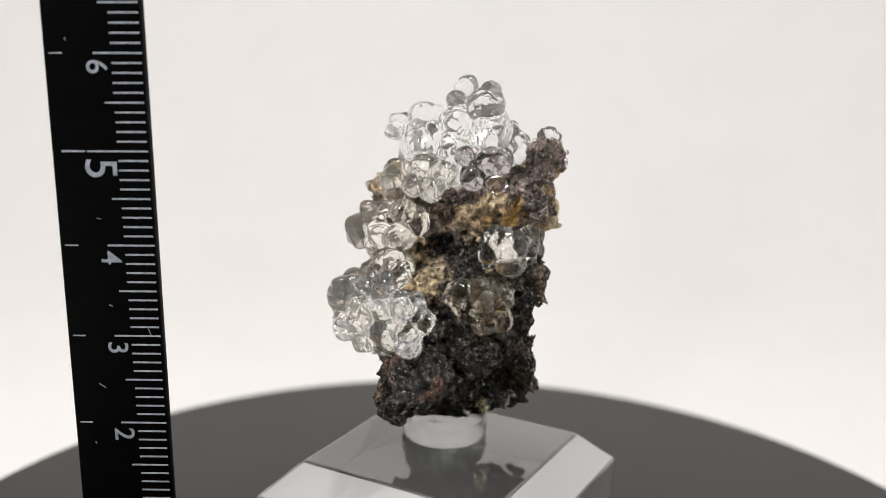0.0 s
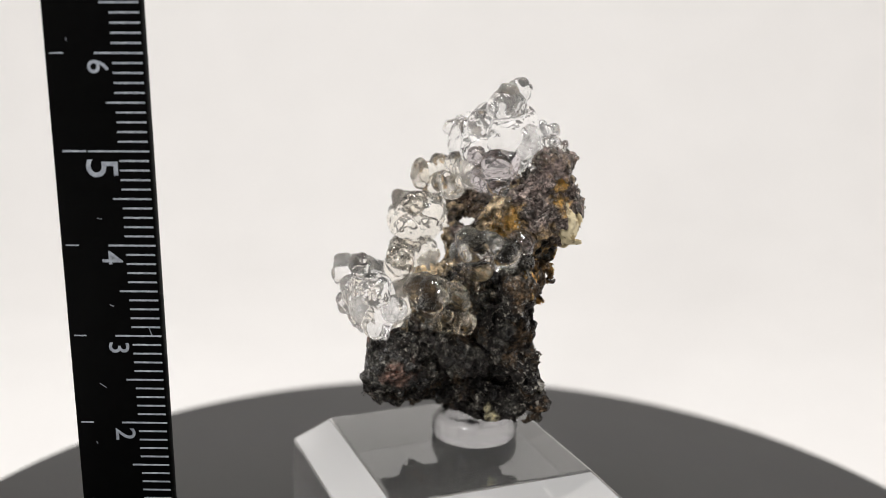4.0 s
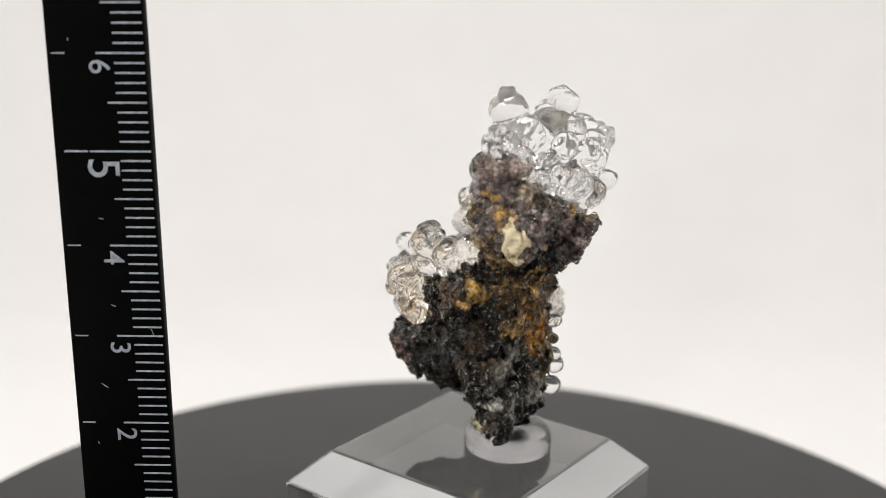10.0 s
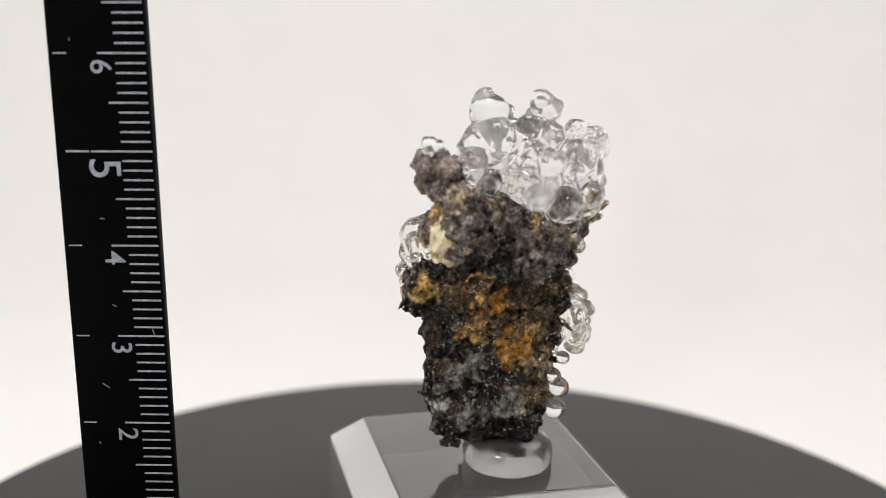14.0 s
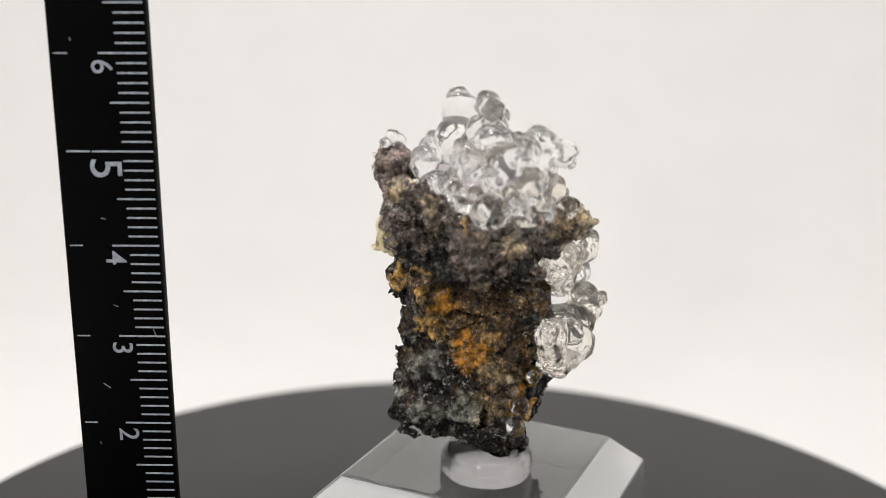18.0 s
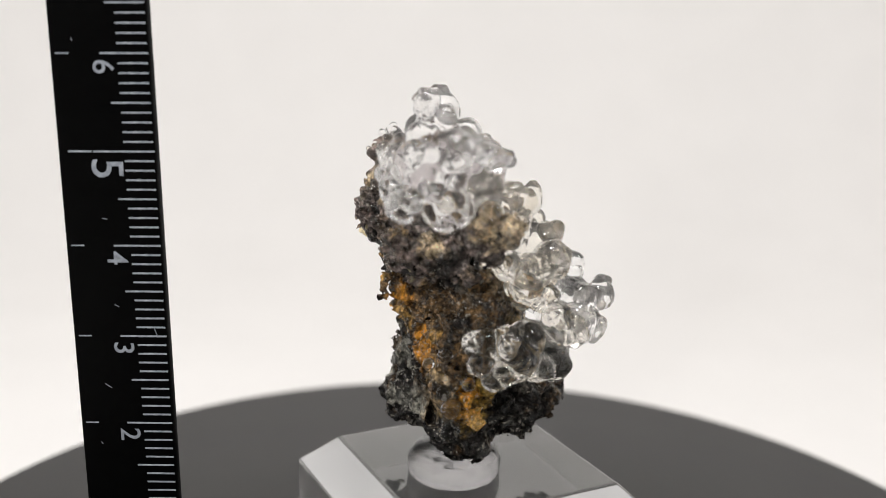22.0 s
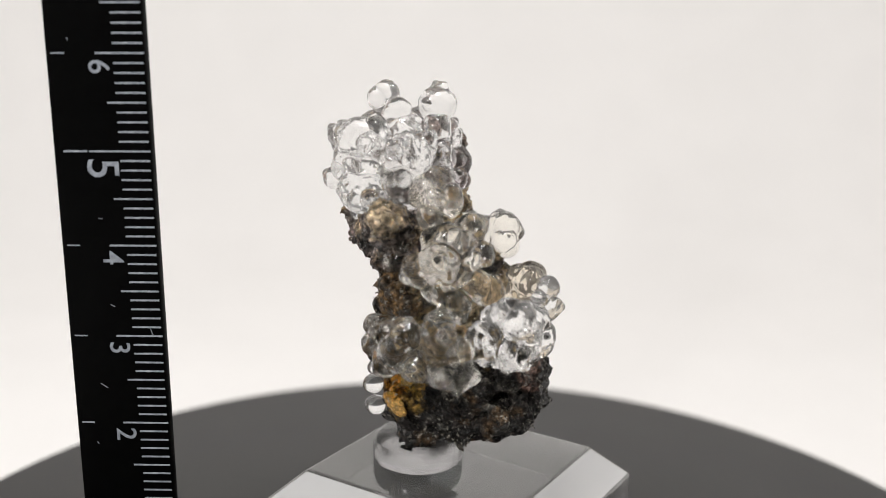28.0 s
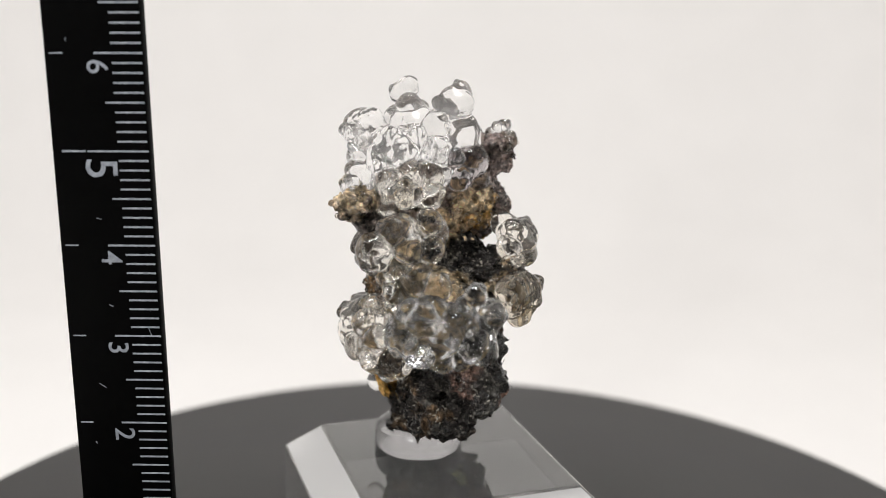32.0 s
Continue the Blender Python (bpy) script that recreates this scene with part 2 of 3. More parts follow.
def box_bm(x0, x1, y0, y1, z0, z1, bevel=0.0, seg=2):
    bm = bmesh.new()
    bmesh.ops.create_cube(bm, size=1.0)
    bmesh.ops.scale(bm, vec=(x1 - x0, y1 - y0, z1 - z0), verts=bm.verts)
    bmesh.ops.translate(bm, vec=((x0 + x1) / 2, (y0 + y1) / 2, (z0 + z1) / 2), verts=bm.verts)
    if bevel:
        bmesh.ops.bevel(bm, geom=list(bm.edges), offset=bevel, segments=seg, affect="EDGES", profile=0.5)
    return bm


def lathe_bm(profile, steps=128):
    """A turned body from (radius, height) pairs, from the axis at the bottom to the axis at the top."""
    bm = bmesh.new()
    rings = []
    for r, z in profile:
        if r <= 0:
            rings.append([bm.verts.new((0, 0, z))])
        else:
            rings.append([bm.verts.new((r * math.cos(2 * math.pi * i / steps), r * math.sin(2 * math.pi * i / steps), z)) for i in range(steps)])
    for a, b in zip(rings, rings[1:]):
        for i in range(steps):
            j = (i + 1) % steps
            if len(a) == 1:
                bm.faces.new((a[0], b[j], b[i]))
            elif len(b) == 1:
                bm.faces.new((a[i], a[j], b[0]))
            else:
                bm.faces.new((a[i], a[j], b[j], b[i]))
    return bm


def smooth(ob, angle=30):
    me = ob.data
    me.polygons.foreach_set("use_smooth", np.ones(len(me.polygons), dtype=bool))
    me.set_sharp_from_angle(angle=radians(angle))
    return ob


# ---------------------------------------------------------------- the studio
def backdrop():
    """A white paper sweep: table, curve and wall in one thick sheet."""
    prof = [(-0.55, -0.045), (0.0, -0.045), (0.26, -0.045)]
    for i in range(1, 17):
        a = radians(90 * i / 16)
        prof.append((0.28 + 0.17 * math.sin(a), 0.125 - 0.17 * math.cos(a)))
    prof += [(0.45, 0.35), (0.45, 0.80)]
    back = [(y + 0.003, z - 0.003) for y, z in prof]
    bm = bmesh.new()
    ring = [[bm.verts.new((x, y, z)) for y, z in prof + back[::-1]] for x in (-0.75, 0.75)]
    n = len(ring[0])
    for i in range(n):
        j = (i + 1) % n
        bm.faces.new((ring[0][i], ring[0][j], ring[1][j], ring[1][i]))
    for i in range(len(prof) - 1):
        for r in ring:
            bm.faces.new((r[i], r[i + 1], r[n - 2 - i], r[n - 1 - i]))
    bmesh.ops.recalc_face_normals(bm, faces=list(bm.faces))
    # the sheet glows by itself to even out the background
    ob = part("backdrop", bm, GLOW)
    smooth(ob, 25)
    return tagged(ob, "plain white paper sweep with added glow curving up behind the turntable", "backdrop", kind="structure")


def side_panel(x):
    # out of view; its glow is added to brighten glass and bevels
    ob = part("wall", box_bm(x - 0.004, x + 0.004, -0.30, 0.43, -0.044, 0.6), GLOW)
    return tagged(ob, "unseen white tent side panel with an added glow", "wall", kind="structure")


backdrop()
side_panel(-0.36)
side_panel(0.36)


def roof():
    # out of view, added to bounce light into the block and glass
    ob = part("ceiling", box_bm(-0.364, 0.364, -0.30, 0.45, 0.602, 0.610), PAPER)
    return tagged(ob, "unseen white paper tent roof added to bounce light", "ceiling", kind="structure")


roof()


# ---------------------------------------------------------------- turntable
def turntable():
    t = empty("turntable", "round dark grey turntable with a matte rotating plate", "turntable")
    R = 0.07545
    lean = Matrix.Rotation(radians(0.15), 4, Vector((math.cos(radians(39)), math.sin(radians(39)), 0)))   # the plate runs slightly out of true
    ob = part("plate", lathe_bm([(0, -0.006), (R - 0.001, -0.006), (R, -0.0052), (R, -0.0006), (R - 0.0002, -0.0002), (R - 0.0006, 0), (0, 0)], 256), PLATE, t)
    smooth(ob)
    band = part("edge_band", lathe_bm([(R + 0.00005, -0.0050), (R + 0.0005, -0.0048), (R + 0.0005, -0.0012), (R + 0.00005, -0.0010)], 256), PLATE, t, "thin dark rubber edge band")
    smooth(band)
    ob.matrix_local = band.matrix_local = lean
    return t


def turntable_foot():
    ob = part("turntable_drive", lathe_bm([(0, -0.0445), (0.058, -0.0445), (0.060, -0.042), (0.060, -0.012), (0.058, -0.0065), (0, -0.0065)], 96), PLATE)
    smooth(ob)
    return tagged(ob, "dark plastic drive housing under the rotating plate", "drive housing")


TABLE = turntable()
turntable_foot()


# ---------------------------------------------------------------- clear block and putty
def display_block():
    """Clear square block with broad bevels round its top face."""
    b = empty("display_block", "clear acrylic display block with sloping polished upper edges", "display base")
    o, i, z1, z2 = 15.96, 12.04, 20.4, 16.4
    bm = bmesh.new()
    loops = []
    for half, z in ((o, 0.05), (o, z2), (i, z1)):
        loops.append([bm.verts.new((sx * half * MM, sy * half * MM, z * MM)) for sx, sy in ((-1, -1), (1, -1), (1, 1), (-1, 1))])
    bm.faces.new(loops[0][::-1])
    for a, c in zip(loops, loops[1:]):
        for k in range(4):
            bm.faces.new((a[k], a[(k + 1) % 4], c[(k + 1) % 4], c[k]))
    bm.faces.new(loops[2])
    bmesh.ops.bevel(bm, geom=list(bm.edges), offset=0.00025, segments=2, affect="EDGES", profile=0.5)
    bm.normal_update()
    for f in bm.faces:
        # four sloping faces whitened for trapped light; frosted underside added to lighten the top
        f.material_index = 1 if abs(f.normal.z - 0.7) < 0.06 and f.calc_area() > 0.00003 else 2 if f.normal.z < -0.9 else 0
    bmesh.ops.transform(bm, matrix=pose(-2.14 * MM, 1.03 * MM, 0, 0, 0, 17.86 + 45), verts=bm.verts)
    ob = part("block", bm, ACRYLIC, b)
    ob.data.materials.append(WHITENED)
    ob.data.materials.append(LIGHTENED)
    return b


BLOCK = display_block()


def putty_pad():
    ob = part("putty_pad", lathe_bm([(0, 20.42 * MM), (4.9 * MM, 20.42 * MM), (5.2 * MM, 20.9 * MM), (5.25 * MM, 22.0 * MM), (5.0 * MM, 23.0 * MM), (4.3 * MM, 23.5 * MM), (0, 23.7 * MM)], 64), PUTTY)
    for v in ob.data.vertices:
        s = 1 + 0.03 * noise.noise(Vector(v.co) * 400)
        v.co = Vector((-2.36 * MM + v.co.x * s, 5.1 * MM + v.co.y * s, v.co.z))
    smooth(ob, 40)
    return tagged(ob, "round pad of milky clear putty holding the specimen", "putty")


PAD = putty_pad()


# ---------------------------------------------------------------- the mineral specimen
# lumps of rock: x, y, z, radius in millimetres, about the turntable's axis
FOOT_LUMPS = [(6.4, 3.1, 30.4, 2), (-1.2, 3.5, 34.8, 5.3), (-6, -0.8, 30.1, 4.2), (-2.5, 4.8, 27.7, 4.5), (2.8, 4.9, 29.3, 3), (-5.7, -6.9, 31.4, 3.1), (2.4, 1.8, 35.5, 2.4),
              (-5.5, 1.6, 27.6, 3), (-8, -4.4, 28.4, 2.2), (-4.3, -3.7, 32, 3.9), (-2.2, 4.4, 31.2, 5.3), (4.5, 2.2, 33, 2.8), (6.7, 4.6, 28.3, 1.8), (7.5, 4.4, 27.4, 1.2),
              (-7.2, -0.5, 26.7, 2.3), (-4.5, 5.2, 24.5, 2.3), (-7, -6.4, 29.5, 2.3), (-0.1, 4.3, 26.1, 2.8), (3.9, 4.2, 26.6, 2.1), (-8, -5.3, 32.8, 1.6), (-5.4, -7.6, 33.8, 1.6)]
FOOT_CHIPS = [(-3.4, 7.4, 30.5, 1.6), (-3.6, 7.1, 27.6, 1.5), (6.8, 4.6, 26.3, 1.1), (-3.6, -6.4, 31.1, 1.2), (2.3, 3.9, 25, 1.2), (-8.3, -2.9, 27, 1.7), (-2.4, 8.5, 31.6, 1.7)]
WAIST_LUMPS = [(-5.1, -1.8, 41.6, 0.9), (-5.6, 2.7, 44.5, 1.2), (-3.1, 0.9, 38.4, 4.8), (1.7, 6.2, 44, 4.6), (1.7, 1.6, 37.8, 5.2), (-1.9, 4.1, 39.9, 4.2), (-3.4, 5.3, 36.3, 4.5),
               (2.3, 3.6, 39.7, 3.8), (-5.2, 6.5, 41.7, 3.8), (4.8, 4.6, 43.1, 2.3), (4.9, 1.8, 35.9, 3), (6.7, -0.1, 42.2, 2.2), (0.6, 0.2, 34.2, 4.4), (6.2, 2.4, 42.5, 1.5),
               (4.9, 7.6, 41.7, 1.4), (-5.8, -4.4, 44.3, 0.8), (0.6, -3.4, 41.5, 1.2), (3.3, -2, 41, 2.2)]
WAIST_CHIPS = [(6.3, 0.7, 37.8, 1.7), (1.3, 10.3, 46.1, 1.6), (5.7, 4.6, 44.7, 1.6), (6.1, -0.3, 40, 1.6), (-4.7, -3.4, 35.2, 1.6), (-0.3, 11, 45.9, 1.5), (-6, 3.9, 45.4, 1.1)]
CROWN_LUMPS = [(0.3, 8.7, 48.6, 2.8), (5.1, 4.5, 48, 3.1), (-1, 8.9, 46.5, 3.1), (6.1, 6, 49.9, 4.1), (8.2, 5.1, 55.6, 1.7), (3.5, 2.7, 50.1, 2.1), (-6.4, 8.7, 49.5, 2.1),
               (-3, 9.1, 47.2, 3.5), (-7.2, 7.7, 48.3, 2.2), (-0.6, 3.9, 48.4, 0.9), (1.9, 7.8, 50.1, 2.8), (9, 3.2, 55.8, 1.8), (5, 6.1, 50.7, 3.4), (-0.2, 11.6, 47, 2.1),
               (0.5, 11, 48.4, 1.6), (-8.4, 8.8, 50.5, 1.4), (-10.4, 7.9, 49.8, 1.7), (-4.8, 9.8, 50.3, 0.9), (-6.2, 5.2, 48.1, 0.8), (-2.7, 2, 45.4, 0.9), (8.8, 3.2, 54.6, 1.6)]
CROWN_CHIPS = [(8.5, 3.6, 55.4, 1.8), (8.5, 4.0, 53.4, 1.9), (-0.9, 10.9, 46.5, 1.8), (2.5, 3.7, 48.4, 2), (0.1, 3.2, 47.5, 1.1), (-1.8, 9.9, 50.1, 1.1), (-6.6, 5.6, 46, 1), (8.1, 6.5, 47.8, 1.7), (8.1, 6.6, 53.4, 1.7),
               (7.6, 3.3, 49, 1.8), (-6.1, 9, 45.2, 1.6), (-0.6, 6, 47.6, 1.5), (-0.3, 12.3, 48.1, 1.5), (-3.4, 11.5, 45.7, 0.8)]
# hollows under the overhanging crown
CAVES = [(8.0, 5.2, 43.6, 2.1), (3.2, 10.8, 41.8, 2.7), (-3.0, 10.4, 42.0, 2.5), (0.2, 10.9, 41.6, 2.4), (9.4, 2.4, 45.6, 1.5), (-0.5, -6.6, 36.6, 1.8), (7.4, 7.8, 39.8, 1.4), (-6.5, 7.6, 33.0, 1.6), (-7.4, 6.6, 29.4, 1.7)]
NUB_LUMPS = [(8.8, 6.0, 48.8, 1.5), (8.9, 6.2, 47.4, 1.35), (8.6, 5.6, 50.1, 1.1)]

# mineral zones: x, y, z, reach, colour
OCHRE, AMBER, CREAM = (0.72, 0.43, 0.13), (0.60, 0.27, 0.04), (0.80, 0.72, 0.46)
TAN, PURPLE, ASH, RUST = (0.80, 0.63, 0.41), (0.32, 0.25, 0.23), (0.31, 0.30, 0.255), (0.20, 0.125, 0.10)
UMBER_ROCK = (0.44, 0.32, 0.17)
COAL = (0.0245, 0.0215, 0.020)
BROWN, OLIVE = (0.17, 0.105, 0.05), (0.32, 0.205, 0.055)
ZONES = [(0.0, 8.6, 39.5, 4.6, BROWN), (-4.5, 7.4, 35.5, 4.4, BROWN), (4.6, 6.8, 41.5, 3.6, BROWN), (-5.6, 7.2, 29.8, 3.6, OLIVE), (-6.5, 6.5, 42.0, 4.0, BROWN), (-1.5, 9.0, 29.5, 2.6, (0.30, 0.22, 0.13)), (-3.0, 9.0, 33.0, 2.4, BROWN)]
ZONES += [(4.6, 6.6, 37.6, 2.2, OCHRE), (0.6, 8.5, 35.6, 3.0, AMBER), (-2.0, 9.0, 33.6, 1.6, UMBER_ROCK), (8.1, 1.8, 42.0, 2.0, OCHRE),
         (6.6, 8.6, 43.3, 1.8, OCHRE), (8.0, 4.2, 44.0, 2.0, OCHRE), (2.2, 1.6, 48.6, 2.4, OCHRE), (-1.2, 2.8, 49.6, 2.4, OCHRE),
         (-8.0, 4.4, 28.0, 1.3, OCHRE), (-7.6, 4.6, 30.4, 1.5, OCHRE), (-7.0, 6.4, 30.6, 2.6, (0.46, 0.29, 0.06)), (-5.5, 8.0, 30.0, 2.4, AMBER), (9.6, 4.6, 51.2, 1.4, OCHRE),
         (2.4, 2.4, 25.4, 1.4, CREAM), (8.2, 5.0, 30.2, 1.7, ASH), (-3.5, -7.8, 32.4, 1.0, ASH), (-10.2, 9.4, 51.4, 3.8, TAN)]
ZONES += [(8.0, 5.2, 30.2, 1.4, (0.62, 0.60, 0.52)), (-6.0, 0.0, 42.0, 4.2, TAN), (-6.5, 2.4, 38.6, 3.8, UMBER_ROCK), (-5.5, -3.0, 44.0, 3.0, TAN), (-6.4, -2.4, 36.6, 2.6, UMBER_ROCK), (4.4, 2.0, 48.6, 2.0, OCHRE), (7.6, 7.0, 41.5, 1.6, OCHRE), (3.0, 8.6, 40.6, 2.2, AMBER), (-1.4, 10.2, 37.6, 1.8, OCHRE), (-3.8, 8.8, 32.0, 1.2, TAN), (-6.6, 7.0, 28.4, 1.8, OCHRE)]
ZONES += [(4.0, -2.6, 45.6, 2.8, TAN), (1.4, -5.0, 40.4, 3.0, TAN), (-2.0, 3.4, 51.6, 2.6, TAN), (-9.0, 4.0, 36.5, 3.0, UMBER_ROCK), (-3.4, -8.0, 31.4, 2.0, RUST), (-8.4, -7.2, 34.0, 2.2, RUST), (-0.5, 11.6, 46.0, 3.0, PURPLE), (2.0, 11.0, 48.6, 2.6, PURPLE),
          (-4.0, 3.0, 47.4, 3.2, PURPLE), (8.8, 4.0, 56.0, 3.2, PURPLE), (1.0, 9.8, 29.5, 3.0, ASH),
          (5.0, 7.6, 28.0, 2.4, ASH), (5.4, 6.6, 33.5, 2.6, ASH), (-0.5, 2.4, 47.5, 2.6, TAN), (-5.0, 4.0, 50.6, 2.8, TAN), (3.0, 2.6, 51.0, 2.2, TAN), (-7.0, 0.6, 46.5, 3.6, TAN), (-8.0, 4.0, 44.0, 3.0, TAN), (-9.0, 1.6, 50.0, 2.2, TAN), (-6.6, 4.4, 50.4, 2.4, TAN), (3.4, -4.6, 37.4, 1.3, TAN)]

ZONES += [(4.5, 8.8, 52.0, 1.5, TAN), (-3.5, 11.6, 48.2, 1.8, TAN), (1.4, 11.8, 50.6, 1.1, OCHRE), (4.2, 10.4, 47.4, 1.9, COAL), (-1.5, 12.4, 44.8, 1.5, COAL), (7.4, 8.0, 46.6, 1.8, COAL),
          (0.5, -1.5, 46.5, 3.2, TAN), (-3.5, 0.5, 48.5, 2.8, TAN), (2.0, 1.8, 50.0, 2.6, TAN), (-0.6, 11.9, 44.4, 0.7, CREAM), (5.0, 6.0, 37.5, 0.7, (0.86, 0.83, 0.76)),
          (7.4, 6.6, 53.0, 1.8, TAN), (9.4, 3.6, 53.6, 1.3, OCHRE), (6.0, 8.2, 50.0, 1.3, COAL)]

CROWN_TOP = [(-1, 8.7, 62.7, 0.75), (-1.2, 10.4, 61.9, 1.09), (-0.8, 9.6, 62.5, 1.27), (1.9, 3.8, 62.6, 1.09), (1.5, 4.1, 61.1, 1.91), (0.5, 4.4, 60.8, 1.37), (4.2, 4.5, 57.3, 1.61),
             (-6, 9.9, 58.9, 1.31, 1.2), (-9.2, 7.5, 57.4, 0.91), (-8.8, 9, 57.3, 1.16), (-8.7, 10.2, 58, 1.11), (-4.3, 13, 58.2, 1.58), (-4.1, 4.9, 57.5, 1.36), (-1.8, 3.8, 58.7, 1.6),
             (-2, 8.1, 60.9, 1.23), (5.4, 6, 55.9, 1.38, 1.4)]
CROWN_BACK = [(-5.8, 11.5, 58.2, 2.11), (-4.2, 12.7, 55.8, 1.78), (-2.2, 13.1, 57, 2.04), (-3.2, 14.3, 58.1, 1.22), (1.3, 10.4, 57.4, 1.44), (1, 12.7, 56.8, 1.47), (-1.1, 10.7, 58.8, 1.75),
              (5.2, 8.1, 54, 0.78), (4.3, 7.8, 54.3, 0.96), (-1.5, 13.9, 55.5, 0.78), (-5.1, 13.7, 54.5, 0.91), (-3.3, 14.9, 53.3, 1.15), (-9.2, 9.8, 52.2, 1.12), (-6.6, 7.5, 54.7, 1.75)]
CROWN_CORE = [(-5.2, 6.5, 53.1, 2.53), (-2.4, 3.9, 53.5, 2.07), (2.1, 4.2, 57.8, 2.39), (-1, 8.6, 59.1, 2.19), (-1.2, 7.5, 57.5, 3.07), (-3.5, 11.5, 55.6, 2.81), (-5.5, 6.7, 56, 2.55),
              (0.4, 9.2, 54.9, 2.88), (-2.3, 11.5, 55.7, 2.16), (-5.2, 11.2, 52.2, 2.3), (2, 5.6, 58.7, 2.1), (-2.1, 3.8, 55.7, 1.98), (-2.7, 11.7, 50.8, 1.72), (-0.8, 13.2, 52.2, 1.79),
              (1.2, 11.5, 53.6, 1.84), (3.5, 10.4, 54.6, 1.07)]
FRONT_DROP = [(0.2, 1.9, 52.8, 1.4), (2.3, 2.1, 54.7, 1.95), (-0.8, 1.8, 55.5, 0.98), (2.8, 1.4, 52.5, 1.15)]
SIDE_BEADS = [(-9.4, 1.4, 47.4, 2.4), (-8.9, 1.4, 52.4, 1.05, 1.7), (-9.0, 3.6, 50.8, 1.2), (-11.0, 1.2, 48.6, 1.5), (-12.2, 2.4, 46.4, 2.0), (-7.8, -1.5, 46.6, 1.5),
              (-6.4, -0.2, 48.2, 1.7), (-9.5, 7.0, 46.0, 1.3), (-10.5, 4.5, 45.2, 1.8), (-9.5, -0.3, 46.5, 1.6), (-8.5, 3.0, 48.0, 1.8), (-10.0, 1.0, 45.0, 1.7)]
LOWER_BEADS = [(-8.8, -6.4, 39.6, 2.2), (-11.6, -4.6, 38.6, 2.4), (-13.5, -6.6, 42.0, 1.2), (-13.6, -6.1, 40.8, 1.5), (-13.2, -5.7, 37.2, 1.5), (-12.6, -3.7, 41.0, 1.6), (-12.6, -2.8, 38.7, 2.1), (-9.0, -7.1, 40.2, 1.8),
               (-8.7, -9.0, 43.4, 1.1), (-6.2, -8.8, 40.6, 1.6), (-6.4, -8.3, 36.6, 1.7), (-6.7, -7.5, 37.9, 1.8), (-8.2, -7.8, 37.9, 2.1),
               (-9.2, -8.1, 42.4, 0.9), (-6.7, -9.8, 40.9, 1.0), (-8.0, -7.0, 36.4, 1.8), (-10.5, -6.3, 39.0, 2.2), (-11.0, -5.0, 41.0, 1.8), (-5.0, -7.0, 38.5, 1.5), (-11.0, -6.3, 36.5, 1.5)]
REAR_BEADS = [(-13.0, 2.0, 40.4, 1.5), (-13.2, 2.0, 39.0, 1.9), (-14.8, 1.1, 39.7, 1.0), (-14.2, -0.4, 38.0, 1.3), (-12.7, 1.7, 35.0, 1.7), (-11.4, 0.4, 34.6, 2.2),
              (-12.0, 5.4, 38.6, 1.5), (-8.7, 8.3, 37.9, 1.6), (-9.8, 6.6, 37.9, 1.8), (-10.8, 6.4, 36.6, 2.2), (-10.8, 8.0, 38.0, 1.2), (-12.2, 4.4, 35.3, 1.7),
              (-8.3, 5.8, 33.4, 0.9), (-10.0, 3.0, 37.0, 2.5), (-11.5, 2.0, 37.0, 2.3), (-10.5, 7.5, 35.2, 1.6), (-9.5, 8.2, 34.2, 1.3), (-8.3, 9.2, 36.0, 1.4), (-7.6, 9.4, 38.2, 1.2)]
FRONT_BEADS = [(4.4, -4.0, 46.6, 1.9), (5.6, -3.2, 47.4, 1.2), (3.0, -4.0, 47.4, 1.3), (6.8, 0.6, 46.8, 1.5), (6.0, -1.4, 46.0, 1.7), (7.6, 0.3, 45.2, 1.0), (4.7, -4.0, 44.6, 1.5), (2.2, -4.0, 45.8, 1.2), (6.6, -1.4, 44.6, 1.0)]
APRON_BEADS = [(1.3, -7.2, 41.6, 2.0), (-0.6, -7.1, 41.8, 1.7), (3.3, -6.0, 41.2, 1.6), (2.6, -5.8, 39.6, 1.9), (3.7, -5.2, 38.3, 1.2), (1.8, -6.1, 38.2, 1.2), (0.4, -6.6, 40.0, 1.6)]
MID_BEADS = [(-5.4, 4.2, 53.6, 1.6), (-3.4, 3.2, 53.4, 1.5), (-6.6, 3.0, 51.6, 1.3), (-4.4, 2.0, 51.4, 1.4), (-9.0, -1.0, 43.5, 1.8), (-8.4, 1.2, 42.3, 1.9), (-9.4, 2.6, 43.0, 1.6), (-8.0, -2.8, 42.6, 1.5), (-10.3, 0.6, 41.6, 1.7), (-7.4, -1.0, 49.4, 1.4), (-8.4, 4.6, 53.0, 1.5), (-9.0, 3.2, 52.4, 1.3)]
LONE_BEADS = [(-4.2, 9.9, 31.9, 0.9), (-5.2, 10.0, 30.3, 1.1), (-5.0, 9.7, 27.7, 1.15), (-4.2, 9.9, 36.1, 0.85), (-2.0, 9.9, 34.6, 0.65), (-6.7, 9.0, 33.2, 0.75)]


